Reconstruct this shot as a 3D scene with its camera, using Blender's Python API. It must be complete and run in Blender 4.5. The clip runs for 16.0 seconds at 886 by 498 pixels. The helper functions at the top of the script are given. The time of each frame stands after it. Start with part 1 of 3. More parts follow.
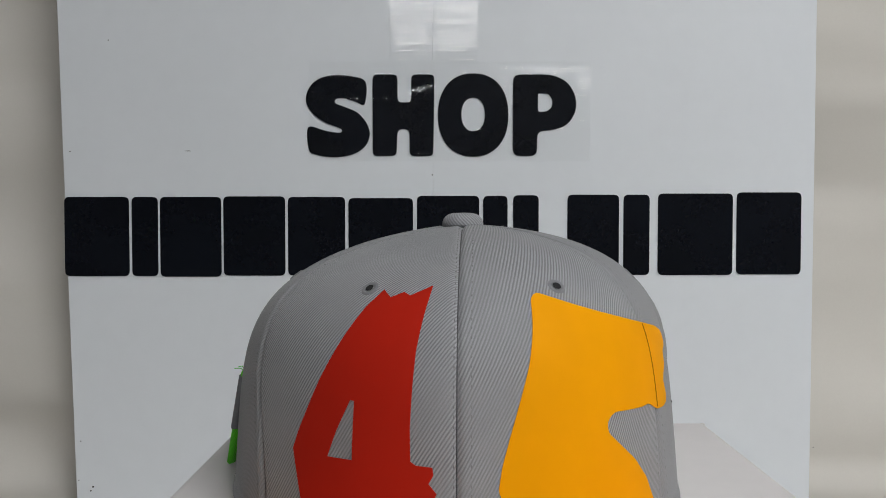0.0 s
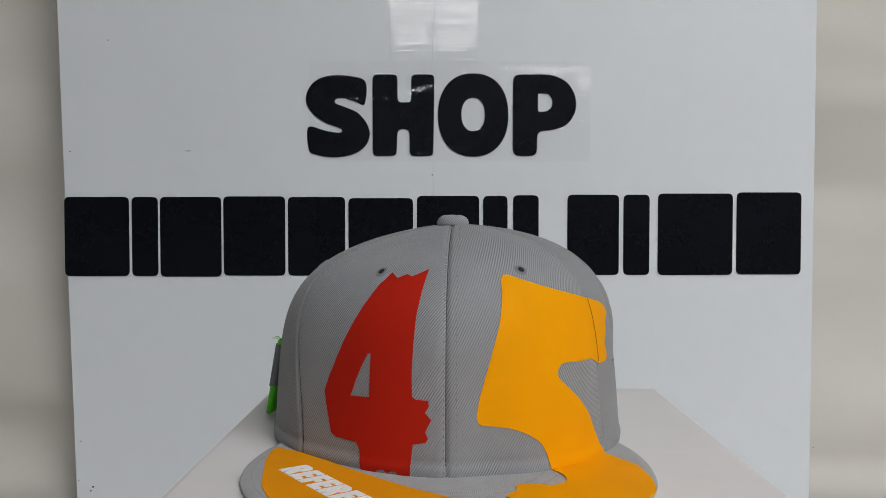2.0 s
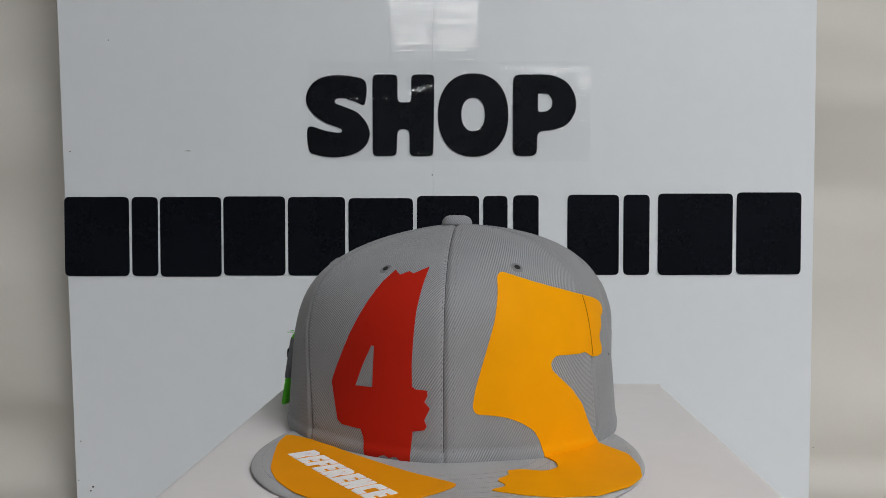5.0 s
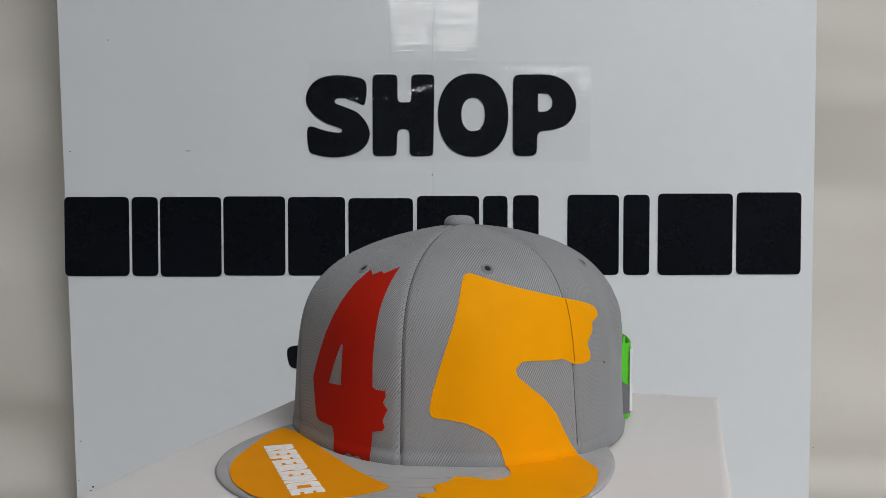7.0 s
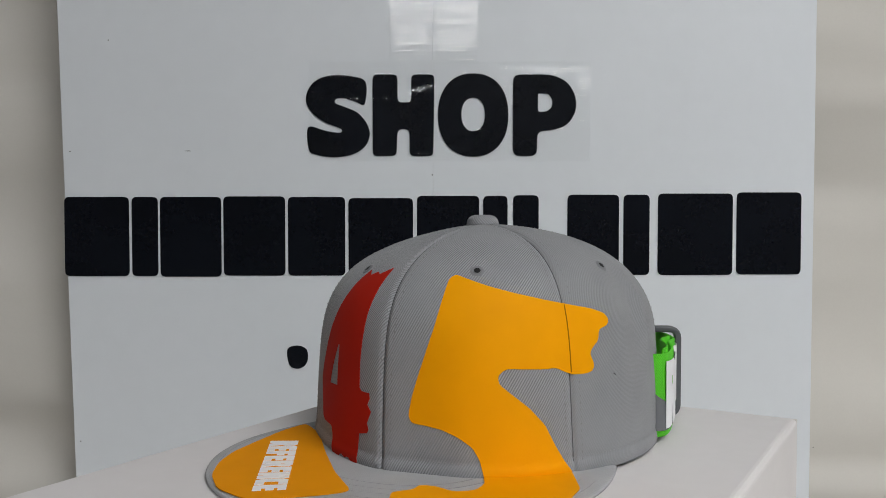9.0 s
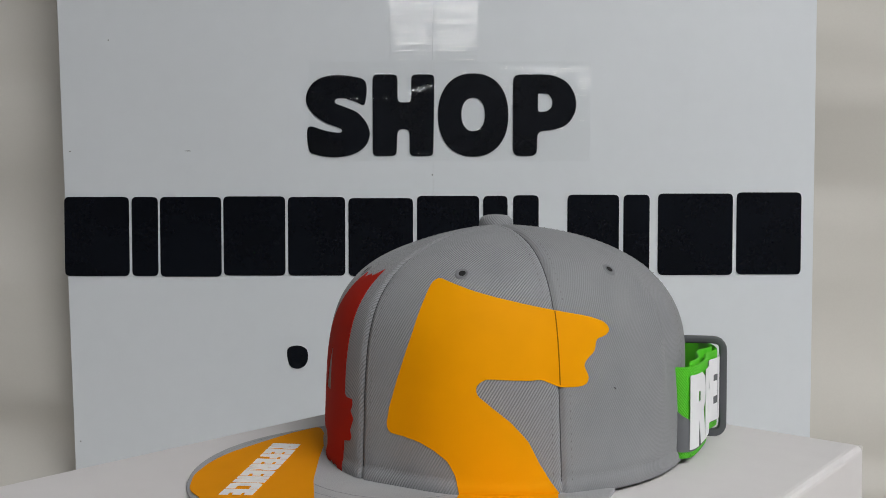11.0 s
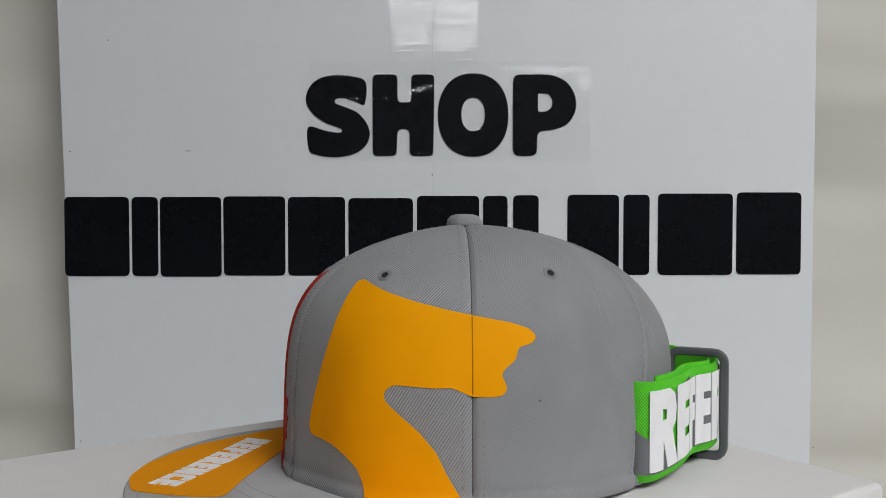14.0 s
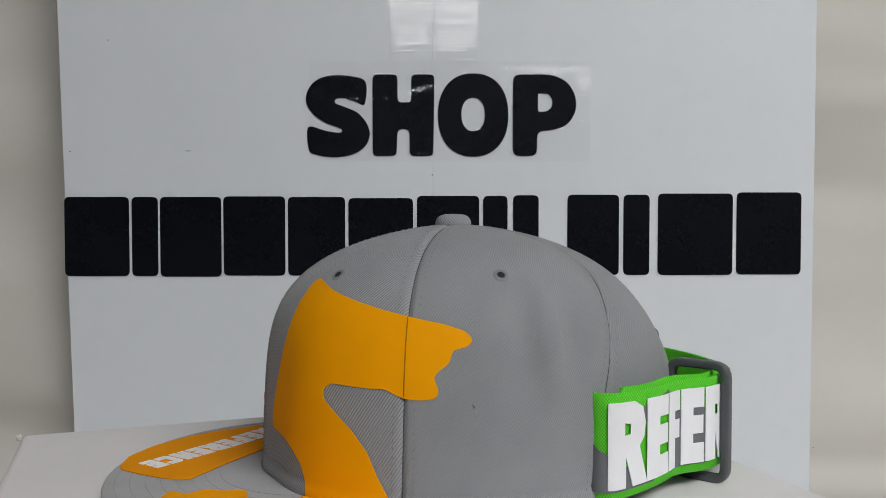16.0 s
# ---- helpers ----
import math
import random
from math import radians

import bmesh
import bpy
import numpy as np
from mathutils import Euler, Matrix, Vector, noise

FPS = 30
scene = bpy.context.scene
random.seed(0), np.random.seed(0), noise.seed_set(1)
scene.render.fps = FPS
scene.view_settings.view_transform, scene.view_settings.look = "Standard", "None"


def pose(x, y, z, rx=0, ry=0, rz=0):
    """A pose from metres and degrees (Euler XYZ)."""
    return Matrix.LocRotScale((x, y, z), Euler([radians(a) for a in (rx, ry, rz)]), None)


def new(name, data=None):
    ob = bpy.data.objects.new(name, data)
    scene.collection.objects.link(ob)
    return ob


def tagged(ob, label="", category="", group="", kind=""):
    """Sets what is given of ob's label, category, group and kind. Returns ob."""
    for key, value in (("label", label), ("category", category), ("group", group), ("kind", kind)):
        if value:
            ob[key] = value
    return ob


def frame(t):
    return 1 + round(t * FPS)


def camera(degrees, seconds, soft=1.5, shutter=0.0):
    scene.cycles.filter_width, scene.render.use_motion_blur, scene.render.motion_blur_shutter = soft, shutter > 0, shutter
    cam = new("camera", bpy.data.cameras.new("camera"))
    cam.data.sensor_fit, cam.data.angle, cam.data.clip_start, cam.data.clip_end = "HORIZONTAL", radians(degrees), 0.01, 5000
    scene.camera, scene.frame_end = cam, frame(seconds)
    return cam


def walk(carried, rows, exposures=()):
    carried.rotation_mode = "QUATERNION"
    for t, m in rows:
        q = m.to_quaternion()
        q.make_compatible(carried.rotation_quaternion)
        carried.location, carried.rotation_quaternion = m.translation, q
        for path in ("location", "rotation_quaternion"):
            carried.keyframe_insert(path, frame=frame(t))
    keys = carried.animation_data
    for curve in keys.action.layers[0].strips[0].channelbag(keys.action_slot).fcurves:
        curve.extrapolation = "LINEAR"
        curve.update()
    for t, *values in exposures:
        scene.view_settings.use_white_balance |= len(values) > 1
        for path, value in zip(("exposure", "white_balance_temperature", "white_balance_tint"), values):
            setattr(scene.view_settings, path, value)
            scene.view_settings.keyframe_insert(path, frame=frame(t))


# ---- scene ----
CAM_Z = 1.02
cam = camera(55.19, 16.0, soft=0.8)
walk(cam, [(0.0, pose(0, 0, CAM_Z, 88.177, 0, 0)), (16.0, pose(0, 0, CAM_Z, 88.177, 0, 0))])

# ---- light ----
scene.view_settings.exposure = 0.0
world = bpy.data.worlds.new("room_air")
scene.world = world
world.use_nodes = True
world.node_tree.nodes["Background"].inputs[0].default_value = (0.9, 0.95, 1.0, 1)
world.node_tree.nodes["Background"].inputs[1].default_value = 0.05


def ceiling_lamp(x, y, z, w, d, power, col):
    """An area lamp just under a ceiling panel, shining down."""
    data = bpy.data.lights.new("added_ceiling_light", "AREA")
    data.shape, data.size, data.size_y, data.energy, data.color = "RECTANGLE", w, d, power, col
    lamp = new("added_ceiling_light", data)
    lamp.matrix_world = pose(x, y, z, 0, 0, 0)
    return lamp


# Lamps out of view, added: a wide key and a strip for tape glints.
LAMPS = ((0.98, -0.95, 1.28, 0.62, 29.0), (0.10, -1.55, 1.15, 0.16, 7.6))
for lx, ly, lw, ld, watts in LAMPS:
    ceiling_lamp(lx, ly, 2.36, lw, ld, watts, (0.955, 0.985, 1.0))


# ---- materials ----
class Mat:
    """A small builder of node materials."""

    def __init__(self, name, rough=0.6, metal=0.0, spec=0.5):
        self.m = bpy.data.materials.new(name)
        self.m.use_nodes = True
        self.t = self.m.node_tree
        self.b = self.t.nodes["Principled BSDF"]
        self.b.inputs["Roughness"].default_value = rough
        self.b.inputs["Metallic"].default_value = metal
        self.b.inputs["Specular IOR Level"].default_value = spec

    def node(self, kind, **values):
        n = self.t.nodes.new(kind)
        for k, v in values.items():
            n.inputs[k.replace("_", " ")].default_value = v
        return n

    def link(self, a, b):
        self.t.links.new(a, b)

    def coords(self, which="Object"):
        return self.t.nodes.new("ShaderNodeTexCoord").outputs[which]

    def noise(self, scale, detail=3.0, rough=0.55, which="Object", stretch=None):
        n = self.node("ShaderNodeTexNoise", Scale=scale, Detail=detail, Roughness=rough)
        src = self.coords(which)
        if stretch:
            mp = self.t.nodes.new("ShaderNodeMapping")
            mp.inputs["Scale"].default_value = stretch
            self.link(src, mp.inputs[0])
            src = mp.outputs[0]
        self.link(src, n.inputs["Vector"])
        return n.outputs[0]

    def ramp(self, fac, stops):
        r = self.t.nodes.new("ShaderNodeValToRGB")
        el = r.color_ramp.elements
        while len(el) < len(stops):
            el.new(0.5)
        for e, (p, c) in zip(el, stops):
            e.position, e.color = p, (*c, 1) if len(c) == 3 else c
        self.link(fac, r.inputs[0])
        return r.outputs[0]

    def mul(self, a, b, fac=1.0):
        x = self.t.nodes.new("ShaderNodeMix")
        x.data_type, x.blend_type = "RGBA", "MULTIPLY"
        x.inputs[0].default_value = fac
        self.link(a, x.inputs[6])
        self.link(b, x.inputs[7])
        return x.outputs[2]

    def math(self, op, a, b):
        x = self.t.nodes.new("ShaderNodeMath")
        x.operation = op
        for i, v in enumerate((a, b)):
            if isinstance(v, (int, float)):
                x.inputs[i].default_value = v
            else:
                self.link(v, x.inputs[i])
        return x.outputs[0]

    def base(self, col):
        self.link(col, self.b.inputs["Base Color"])
        return self

    def rough(self, val):
        self.link(val, self.b.inputs["Roughness"])
        return self

    def bump(self, height, strength=0.3, dist=0.001):
        n = self.node("ShaderNodeBump", Strength=strength, Distance=dist)
        self.link(height, n.inputs["Height"])
        self.link(n.outputs[0], self.b.inputs["Normal"])
        return self


def varied(name, col, rough=0.6, big=6.0, fine=180.0, amount=0.08, bump=0.15, dist=0.0005, spec=0.5):
    """A colour with broad stains and fine grain, and relief from the grain."""
    m = Mat(name, rough, spec=spec)
    lo = tuple(c * (1 - amount) for c in col)
    hi = tuple(min(c * (1 + amount), 1.0) for c in col)
    a = m.ramp(m.noise(big, 4), [(0.3, lo), (0.7, hi)])
    g = m.noise(fine, 2)
    b = m.ramp(g, [(0.2, (1 - amount, 1 - amount, 1 - amount)), (0.8, (1, 1, 1))])
    m.base(m.mul(a, b)).bump(g, bump, dist)
    return m.m


def twill(name, col, dark, period=0.0011, relief=0.3):
    """Cotton twill: slanted ribs along the cloth's own u and v, in metres."""
    m = Mat(name, 0.85, spec=0.25)
    w = m.node("ShaderNodeTexWave", Scale=0.31416 / period, Distortion=0.75, Detail=1.5)
    w.inputs["Detail Scale"].default_value = 1.2
    m.link(m.coords("UV"), w.inputs["Vector"])
    fuzz = m.noise(2600.0, 2, which="UV")
    h = m.math("ADD", w.outputs[1], m.math("MULTIPLY", fuzz, 0.5))
    mean = tuple((a + b) / 2 for a, b in zip(col, dark))
    full = m.ramp(w.outputs[1], [(0.15, dark), (0.75, col)])
    worn = m.node("ShaderNodeMix")
    worn.data_type = "RGBA"
    m.link(m.ramp(m.noise(34.0, 4), [(0.4, (0.95, 0.95, 0.95)), (0.6, (0.3, 0.3, 0.3))]), worn.inputs[0])
    worn.inputs[6].default_value = (*mean, 1)
    m.link(full, worn.inputs[7])
    rib = worn.outputs[2]
    broad = m.ramp(m.noise(38.0, 4), [(0.3, (0.88, 0.88, 0.89)), (0.7, (1, 1, 1))])
    grain = m.ramp(fuzz, [(0.25, (0.84, 0.84, 0.84)), (0.7, (1, 1, 1))])
    m.base(m.mul(m.mul(rib, broad), grain)).bump(h, relief, 0.0004)
    m.b.inputs["Sheen Weight"].default_value = 0.12
    return m.m


def vinyl(name, col, rough=0.5):
    """Heat-pressed vinyl film through which the cloth's ribs faintly show."""
    m = Mat(name, rough + 0.15, spec=0.06)
    a = m.ramp(m.noise(45.0, 3), [(0.3, tuple(c * 0.94 for c in col)), (0.7, col)])
    m.base(a).bump(m.noise(900.0, 3), 0.12, 0.0003)
    return m.m


def webbing(name, col, dark):
    """Woven nylon strap."""
    m = Mat(name, 0.55, spec=0.45)
    sep = m.t.nodes.new("ShaderNodeSeparateXYZ")
    m.link(m.coords("UV"), sep.inputs[0])
    ca = m.math("SINE", m.math("MULTIPLY", sep.outputs[0], 5200.0), 0.0)
    cb = m.math("SINE", m.math("MULTIPLY", sep.outputs[1], 4200.0), 0.0)
    h = m.math("MULTIPLY", ca, cb)
    c = m.ramp(m.math("ADD", m.math("MULTIPLY", h, 0.5), 0.5), [(0.2, dark), (0.75, col)])
    m.base(c).bump(h, 0.5, 0.0006)
    return m.m


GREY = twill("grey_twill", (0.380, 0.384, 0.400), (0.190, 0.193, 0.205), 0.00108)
# Same cloth for the side panels: fainter ribs, shade mixed into a darker grey.
GREY_SIDE_DIM = twill("soft_shaded_twill", (0.301, 0.304, 0.317), (0.237, 0.240, 0.251), 0.00098, 0.2)
GREY_BRIM = twill("grey_brim_cloth", (0.425, 0.425, 0.435), (0.39, 0.39, 0.40), 0.0008)
THREAD = varied("grey_thread", (0.20, 0.20, 0.205), 0.8, 60, 2500, 0.15)
DARK_THREAD = varied("dark_thread", (0.07, 0.07, 0.075), 0.8, 60, 2500, 0.15)
BRIM_THREAD = varied("brim_thread", (0.30, 0.30, 0.305), 0.8, 60, 2500, 0.15)
HOLE_SHADE = varied("eyelet_hole_shade", (0.012, 0.012, 0.013), 0.9)
RED = vinyl("red_vinyl", (0.43, 0.0165, 0.007))
CREASE_SHADE = vinyl("vinyl_crease_shade", (0.30, 0.12, 0.004))
YELLOW = vinyl("yellow_vinyl", (0.85, 0.340, 0.0005))
BRIM_YELLOW = vinyl("brim_yellow_print", (0.78, 0.29, 0.004), 0.65)
WHITE_PRINT = vinyl("white_print", (0.82, 0.82, 0.84), 0.5)
GREEN = webbing("green_webbing", (0.13, 0.74, 0.016), (0.045, 0.46, 0.008))
GREEN_EDGE = varied("green_binding", (0.05, 0.5, 0.012), 0.6, 40, 1500, 0.15)
STRAP_GREY = vinyl("grey_strap_print", (0.16, 0.165, 0.175), 0.6)
BUCKLE = varied("buckle_plastic", (0.085, 0.09, 0.097), 0.42, 30, 900, 0.08, 0.08)
BLACK = varied("black_vinyl", (0.0042, 0.0055, 0.0092), 0.26, 14, 400, 0.25, 0.04, 0.0003, 0.2)
BOARD = varied("white_corrugated_plastic", (0.715, 0.745, 0.785), 0.42, 3.0, 60, 0.025, 0.03)
BOX = varied("white_box_card", (0.705, 0.678, 0.68), 0.6, 7.0, 90, 0.03, 0.06)
BOX_EDGE = varied("scuffed_card_edge", (0.66, 0.63, 0.61), 0.8, 25, 300, 0.12)
CLOTH = varied("off_white_cloth", (0.645, 0.62, 0.578), 0.9, 2.2, 500, 0.03, 0.05, 0.0003, 0.2)
SPECK = varied("dark_scuff", (0.05, 0.05, 0.05), 0.9)
PAINT = varied("wall_paint", (0.30, 0.295, 0.29), 0.8, 1.2, 40, 0.03)
FLOOR = varied("floor_vinyl", (0.32, 0.30, 0.28), 0.5, 1.5, 30, 0.1)


def tape_material():
    m = Mat("clear_tape", 0.12)
    t = m.t
    out = t.nodes["Material Output"]
    clear = t.nodes.new("ShaderNodeBsdfTransparent")
    clear.inputs[0].default_value = (0.996, 0.997, 0.996, 1)
    gloss = t.nodes.new("ShaderNodeBsdfGlossy")
    gloss.inputs["Roughness"].default_value = 0.06
    fres = t.nodes.new("ShaderNodeFresnel")
    fres.inputs[0].default_value = 1.5
    mix = t.nodes.new("ShaderNodeMixShader")
    for a, b in ((m.math("MINIMUM", fres.outputs[0], 0.05), mix.inputs[0]), (clear.outputs[0], mix.inputs[1]), (gloss.outputs[0], mix.inputs[2]), (mix.outputs[0], out.inputs[0])):
        t.links.new(a, b)
    return m.m


TAPE = tape_material()
GLOW = Mat("lamp_diffuser")
GLOW.b.inputs["Emission Color"].default_value = (1.0, 0.98, 0.95, 1)
GLOW.b.inputs["Emission Strength"].default_value = 7.0
GLOW = GLOW.m


# ---- mesh helpers ----
def mesh_of(name, bm, mat, smooth=True):
    me = bpy.data.meshes.new(name)
    bm.to_mesh(me)
    bm.free()
    me.materials.append(mat)
    for p in me.polygons:
        p.use_smooth = smooth
    return me


def part(name, bm, mat, parent, label="", smooth=True, kind=""):
    ob = new(name, mesh_of(name, bm, mat, smooth))
    ob.parent = parent
    return tagged(ob, label, kind=kind)


def empty(name, label, category, **more):
    ob = new(name)
    ob.empty_display_size = 0.02
    return tagged(ob, label, category, **more)


def box_into(bm, x0, x1, y0, y1, z0, z1, bevel=0.0, seg=2):
    vs = [bm.verts.new((x, y, z)) for x in (x0, x1) for y in (y0, y1) for z in (z0, z1)]
    fs = [bm.faces.new([vs[i] for i in f]) for f in ((0, 1, 3, 2), (4, 6, 7, 5), (0, 4, 5, 1), (2, 3, 7, 6), (0, 2, 6, 4), (1, 5, 7, 3))]
    if bevel:
        es = list({e for f in fs for e in f.edges})
        bmesh.ops.bevel(bm, geom=es, offset=bevel, segments=seg, affect="EDGES", profile=0.5)
    return bm


def block(x0, x1, y0, y1, z0, z1, bevel=0.0, seg=2):
    bm = bmesh.new()
    box_into(bm, x0, x1, y0, y1, z0, z1, bevel, seg)
    bmesh.ops.recalc_face_normals(bm, faces=bm.faces)
    return bm


def catmull(pts, per=5, closed=True):
    """A smooth line through points."""
    n, out = len(pts), []
    last = n if closed else n - 1
    for i in range(last):
        g = [Vector(pts[(i + k) % n] if closed else pts[min(max(i + k, 0), n - 1)]) for k in (-1, 0, 1, 2)]
        for j in range(per):
            f = j / per
            out.append(0.5 * (2 * g[1] + (g[2] - g[0]) * f + (2 * g[0] - 5 * g[1] + 4 * g[2] - g[3]) * f * f + (3 * g[1] - g[0] - 3 * g[2] + g[3]) * f ** 3))
    if not closed:
        out.append(Vector(pts[-1]))
    return out


def rounded(pts, r, seg=4):
    """A closed outline with its corners rounded."""
    out, n = [], len(pts)
    for i in range(n):
        a, b, c = Vector(pts[i - 1]), Vector(pts[i]), Vector(pts[(i + 1) % n])
        da, dc = (a - b), (c - b)
        k = min(r, da.length * 0.45, dc.length * 0.45)
        p, q = b + da.normalized() * k, b + dc.normalized() * k
        for j in range(seg + 1):
            f = j / seg
            out.append((1 - f) ** 2 * p + 2 * f * (1 - f) * b + f * f * q)
    return out


def sheet(loops, fn, step=None, thick=0.0004, uv=False):
    """Film cut to outlines (the first outer, the rest holes), laid on a surface by fn(u, v, height)."""
    bm = bmesh.new()
    edges = []
    for loop in loops:
        vs = [bm.verts.new((p[0], p[1], 1.0)) for p in loop]
        edges += [bm.edges.new((vs[i - 1], vs[i])) for i in range(len(vs))]
    bmesh.ops.triangle_fill(bm, use_beauty=True, use_dissolve=False, edges=edges, normal=(0, 0, 1))
    if step:
        for k in (0, 1):
            lo, hi = min(v.co[k] for v in bm.verts), max(v.co[k] for v in bm.verts)
            n = int((hi - lo) / step[k])
            for i in range(1, n + 1):
                no, co = [0, 0, 0], [0, 0, 0]
                no[k], co[k] = 1, lo + (hi - lo) * i / (n + 1)
                bmesh.ops.bisect_plane(bm, geom=bm.verts[:] + bm.edges[:] + bm.faces[:], plane_co=co, plane_no=no, dist=1e-7)
    bmesh.ops.recalc_face_normals(bm, faces=bm.faces)
    if bm.faces and sum(f.normal.z for f in bm.faces) < 0:
        bmesh.ops.reverse_faces(bm, faces=bm.faces[:])
    rim = [e for e in bm.edges if e.is_boundary]
    for e in rim:
        e.smooth = False
    made = bmesh.ops.extrude_edge_only(bm, edges=rim)["geom"]
    for g in made:
        if isinstance(g, bmesh.types.BMVert):
            g.co.z = -0.6
    if uv:
        layer = bm.loops.layers.uv.new("UVMap")
        for f in bm.faces:
            for lo_ in f.loops:
                lo_[layer].uv = lo_.vert.co.xy
    for v in bm.verts:
        v.co = fn(v.co.x, v.co.y, v.co.z * thick)
    return bm


LETTERS = {
    "R": (1.1, [[(0, 0), (0, 1), (0.68, 1), (0.92, 0.92), (1, 0.74), (0.96, 0.56), (0.82, 0.46), (1.06, 0), (0.62, 0), (0.43, 0.36), (0.43, 0)], [(0.4, 0.61), (0.4, 0.76), (0.56, 0.74), (0.56, 0.62)]]),
    "E": (0.9, [[(0, 0), (0, 1), (1, 1), (1, 0.75), (0.56, 0.75), (0.56, 0.64), (0.97, 0.64), (0.97, 0.39), (0.56, 0.39), (0.56, 0.26), (1, 0.26), (1, 0)]]),
    "F": (0.85, [[(0, 0), (0, 1), (1, 1), (1, 0.75), (0.56, 0.75), (0.56, 0.63), (0.97, 0.63), (0.97, 0.38), (0.56, 0.38), (0.56, 0)]]),
    "N": (1.05, [[(0, 0), (0, 1), (0.42, 1), (0.62, 0.5), (0.62, 1), (1, 1), (1, 0), (0.6, 0), (0.38, 0.48), (0.38, 0)]]),
    "C": (0.95, [[(0.2, 0), (0, 0.16), (0, 0.84), (0.2, 1), (1, 1), (1, 0.72), (0.52, 0.72), (0.46, 0.66), (0.46, 0.34), (0.52, 0.28), (1, 0.28), (1, 0)]]),
}


def block_word(word, fn, starts=None, gap=0.12, step=None, thick=0.0002):
    """Heavy block letters, one mesh a letter, laid by fn(a, b, height); a runs 0 to 1 along the word, or takes each letter's start and end from starts."""
    if not starts:
        total = sum(LETTERS[c][0] for c in word) + gap * (len(word) - 1)
        at, starts = 0.0, []
        for c in word:
            starts.append((at / total, (at + LETTERS[c][0]) / total))
            at += LETTERS[c][0] + gap
    out = []
    for c, (a0, a1) in zip(word, starts):
        loops = [[(a0 + (a1 - a0) * p[0], p[1]) for p in loop] for loop in LETTERS[c][1]]
        out.append((c, sheet(loops, fn, step, thick)))
    return out


def tube(path, r, sides=6, closed=False):
    bm = bmesh.new()
    rings, n = [], len(path)
    for i, p in enumerate(path):
        a = path[i - 1] if closed or i else path[i]
        b = path[(i + 1) % n] if closed or i < n - 1 else path[i]
        d = (Vector(b) - Vector(a)).normalized()
        s = d.cross(Vector((0, 0, 1)))
        s = s.normalized() if s.length > 1e-4 else Vector((1, 0, 0))
        t = s.cross(d)
        rings.append([bm.verts.new(Vector(p) + r * (math.cos(k * 2 * math.pi / sides) * s + math.sin(k * 2 * math.pi / sides) * t)) for k in range(sides)])
    for i in range(n if closed else n - 1):
        a, b = rings[i], rings[(i + 1) % n]
        for k in range(sides):
            bm.faces.new((a[k], a[(k + 1) % sides], b[(k + 1) % sides], b[k]))
    if not closed:
        bm.faces.new(rings[0][::-1])
        bm.faces.new(rings[-1])
    bmesh.ops.recalc_face_normals(bm, faces=bm.faces)
    return bm


# ---- the room and the backdrop ----
TABLE_Z = 0.75


def room():
    tagged(new("floor", mesh_of("floor", block(-2.0, 2.0, -4.2, 1.6, -0.05, 0.0), FLOOR, False)), "plain grey-brown vinyl floor", "floor", kind="structure")
    tagged(new("ceiling", mesh_of("ceiling", block(-2.0, 2.0, -4.2, 1.6, 2.40, 2.46), PAINT, False)), "plain light grey painted ceiling", "ceiling", kind="structure")
    for name, b in (("wall_north", (-2.1, 2.1, 1.6, 1.7)), ("wall_south", (-2.1, 2.1, -4.3, -4.2)), ("wall_east", (2.0, 2.1, -4.2, 1.6)), ("wall_west", (-2.1, -2.0, -4.2, 1.6))):
        tagged(new(name, mesh_of(name, block(*b, 0.0, 2.46), PAINT, False)), "plain light grey painted wall", "wall", kind="structure")
    tagged(new("counter", mesh_of("counter", block(-1.25, 1.25, 0.08, 1.2, 0.0, TABLE_Z - 0.004, 0.004), PAINT, False)), "plain grey counter under the cloth sweep", "counter", kind="structure")
    # Glowing panels added over the lamps; none is in view.
    for lx, ly, lw, ld, _ in LAMPS:
        tagged(new("added_ceiling_panel", mesh_of("added_ceiling_panel", block(lx - lw / 2 - 0.02, lx + lw / 2 + 0.02, ly - ld / 2 - 0.02, ly + ld / 2 + 0.02, 2.37, 2.399, 0.004), GLOW, False)), "flat white rectangular ceiling panel, out of view, added for light", "ceiling light")


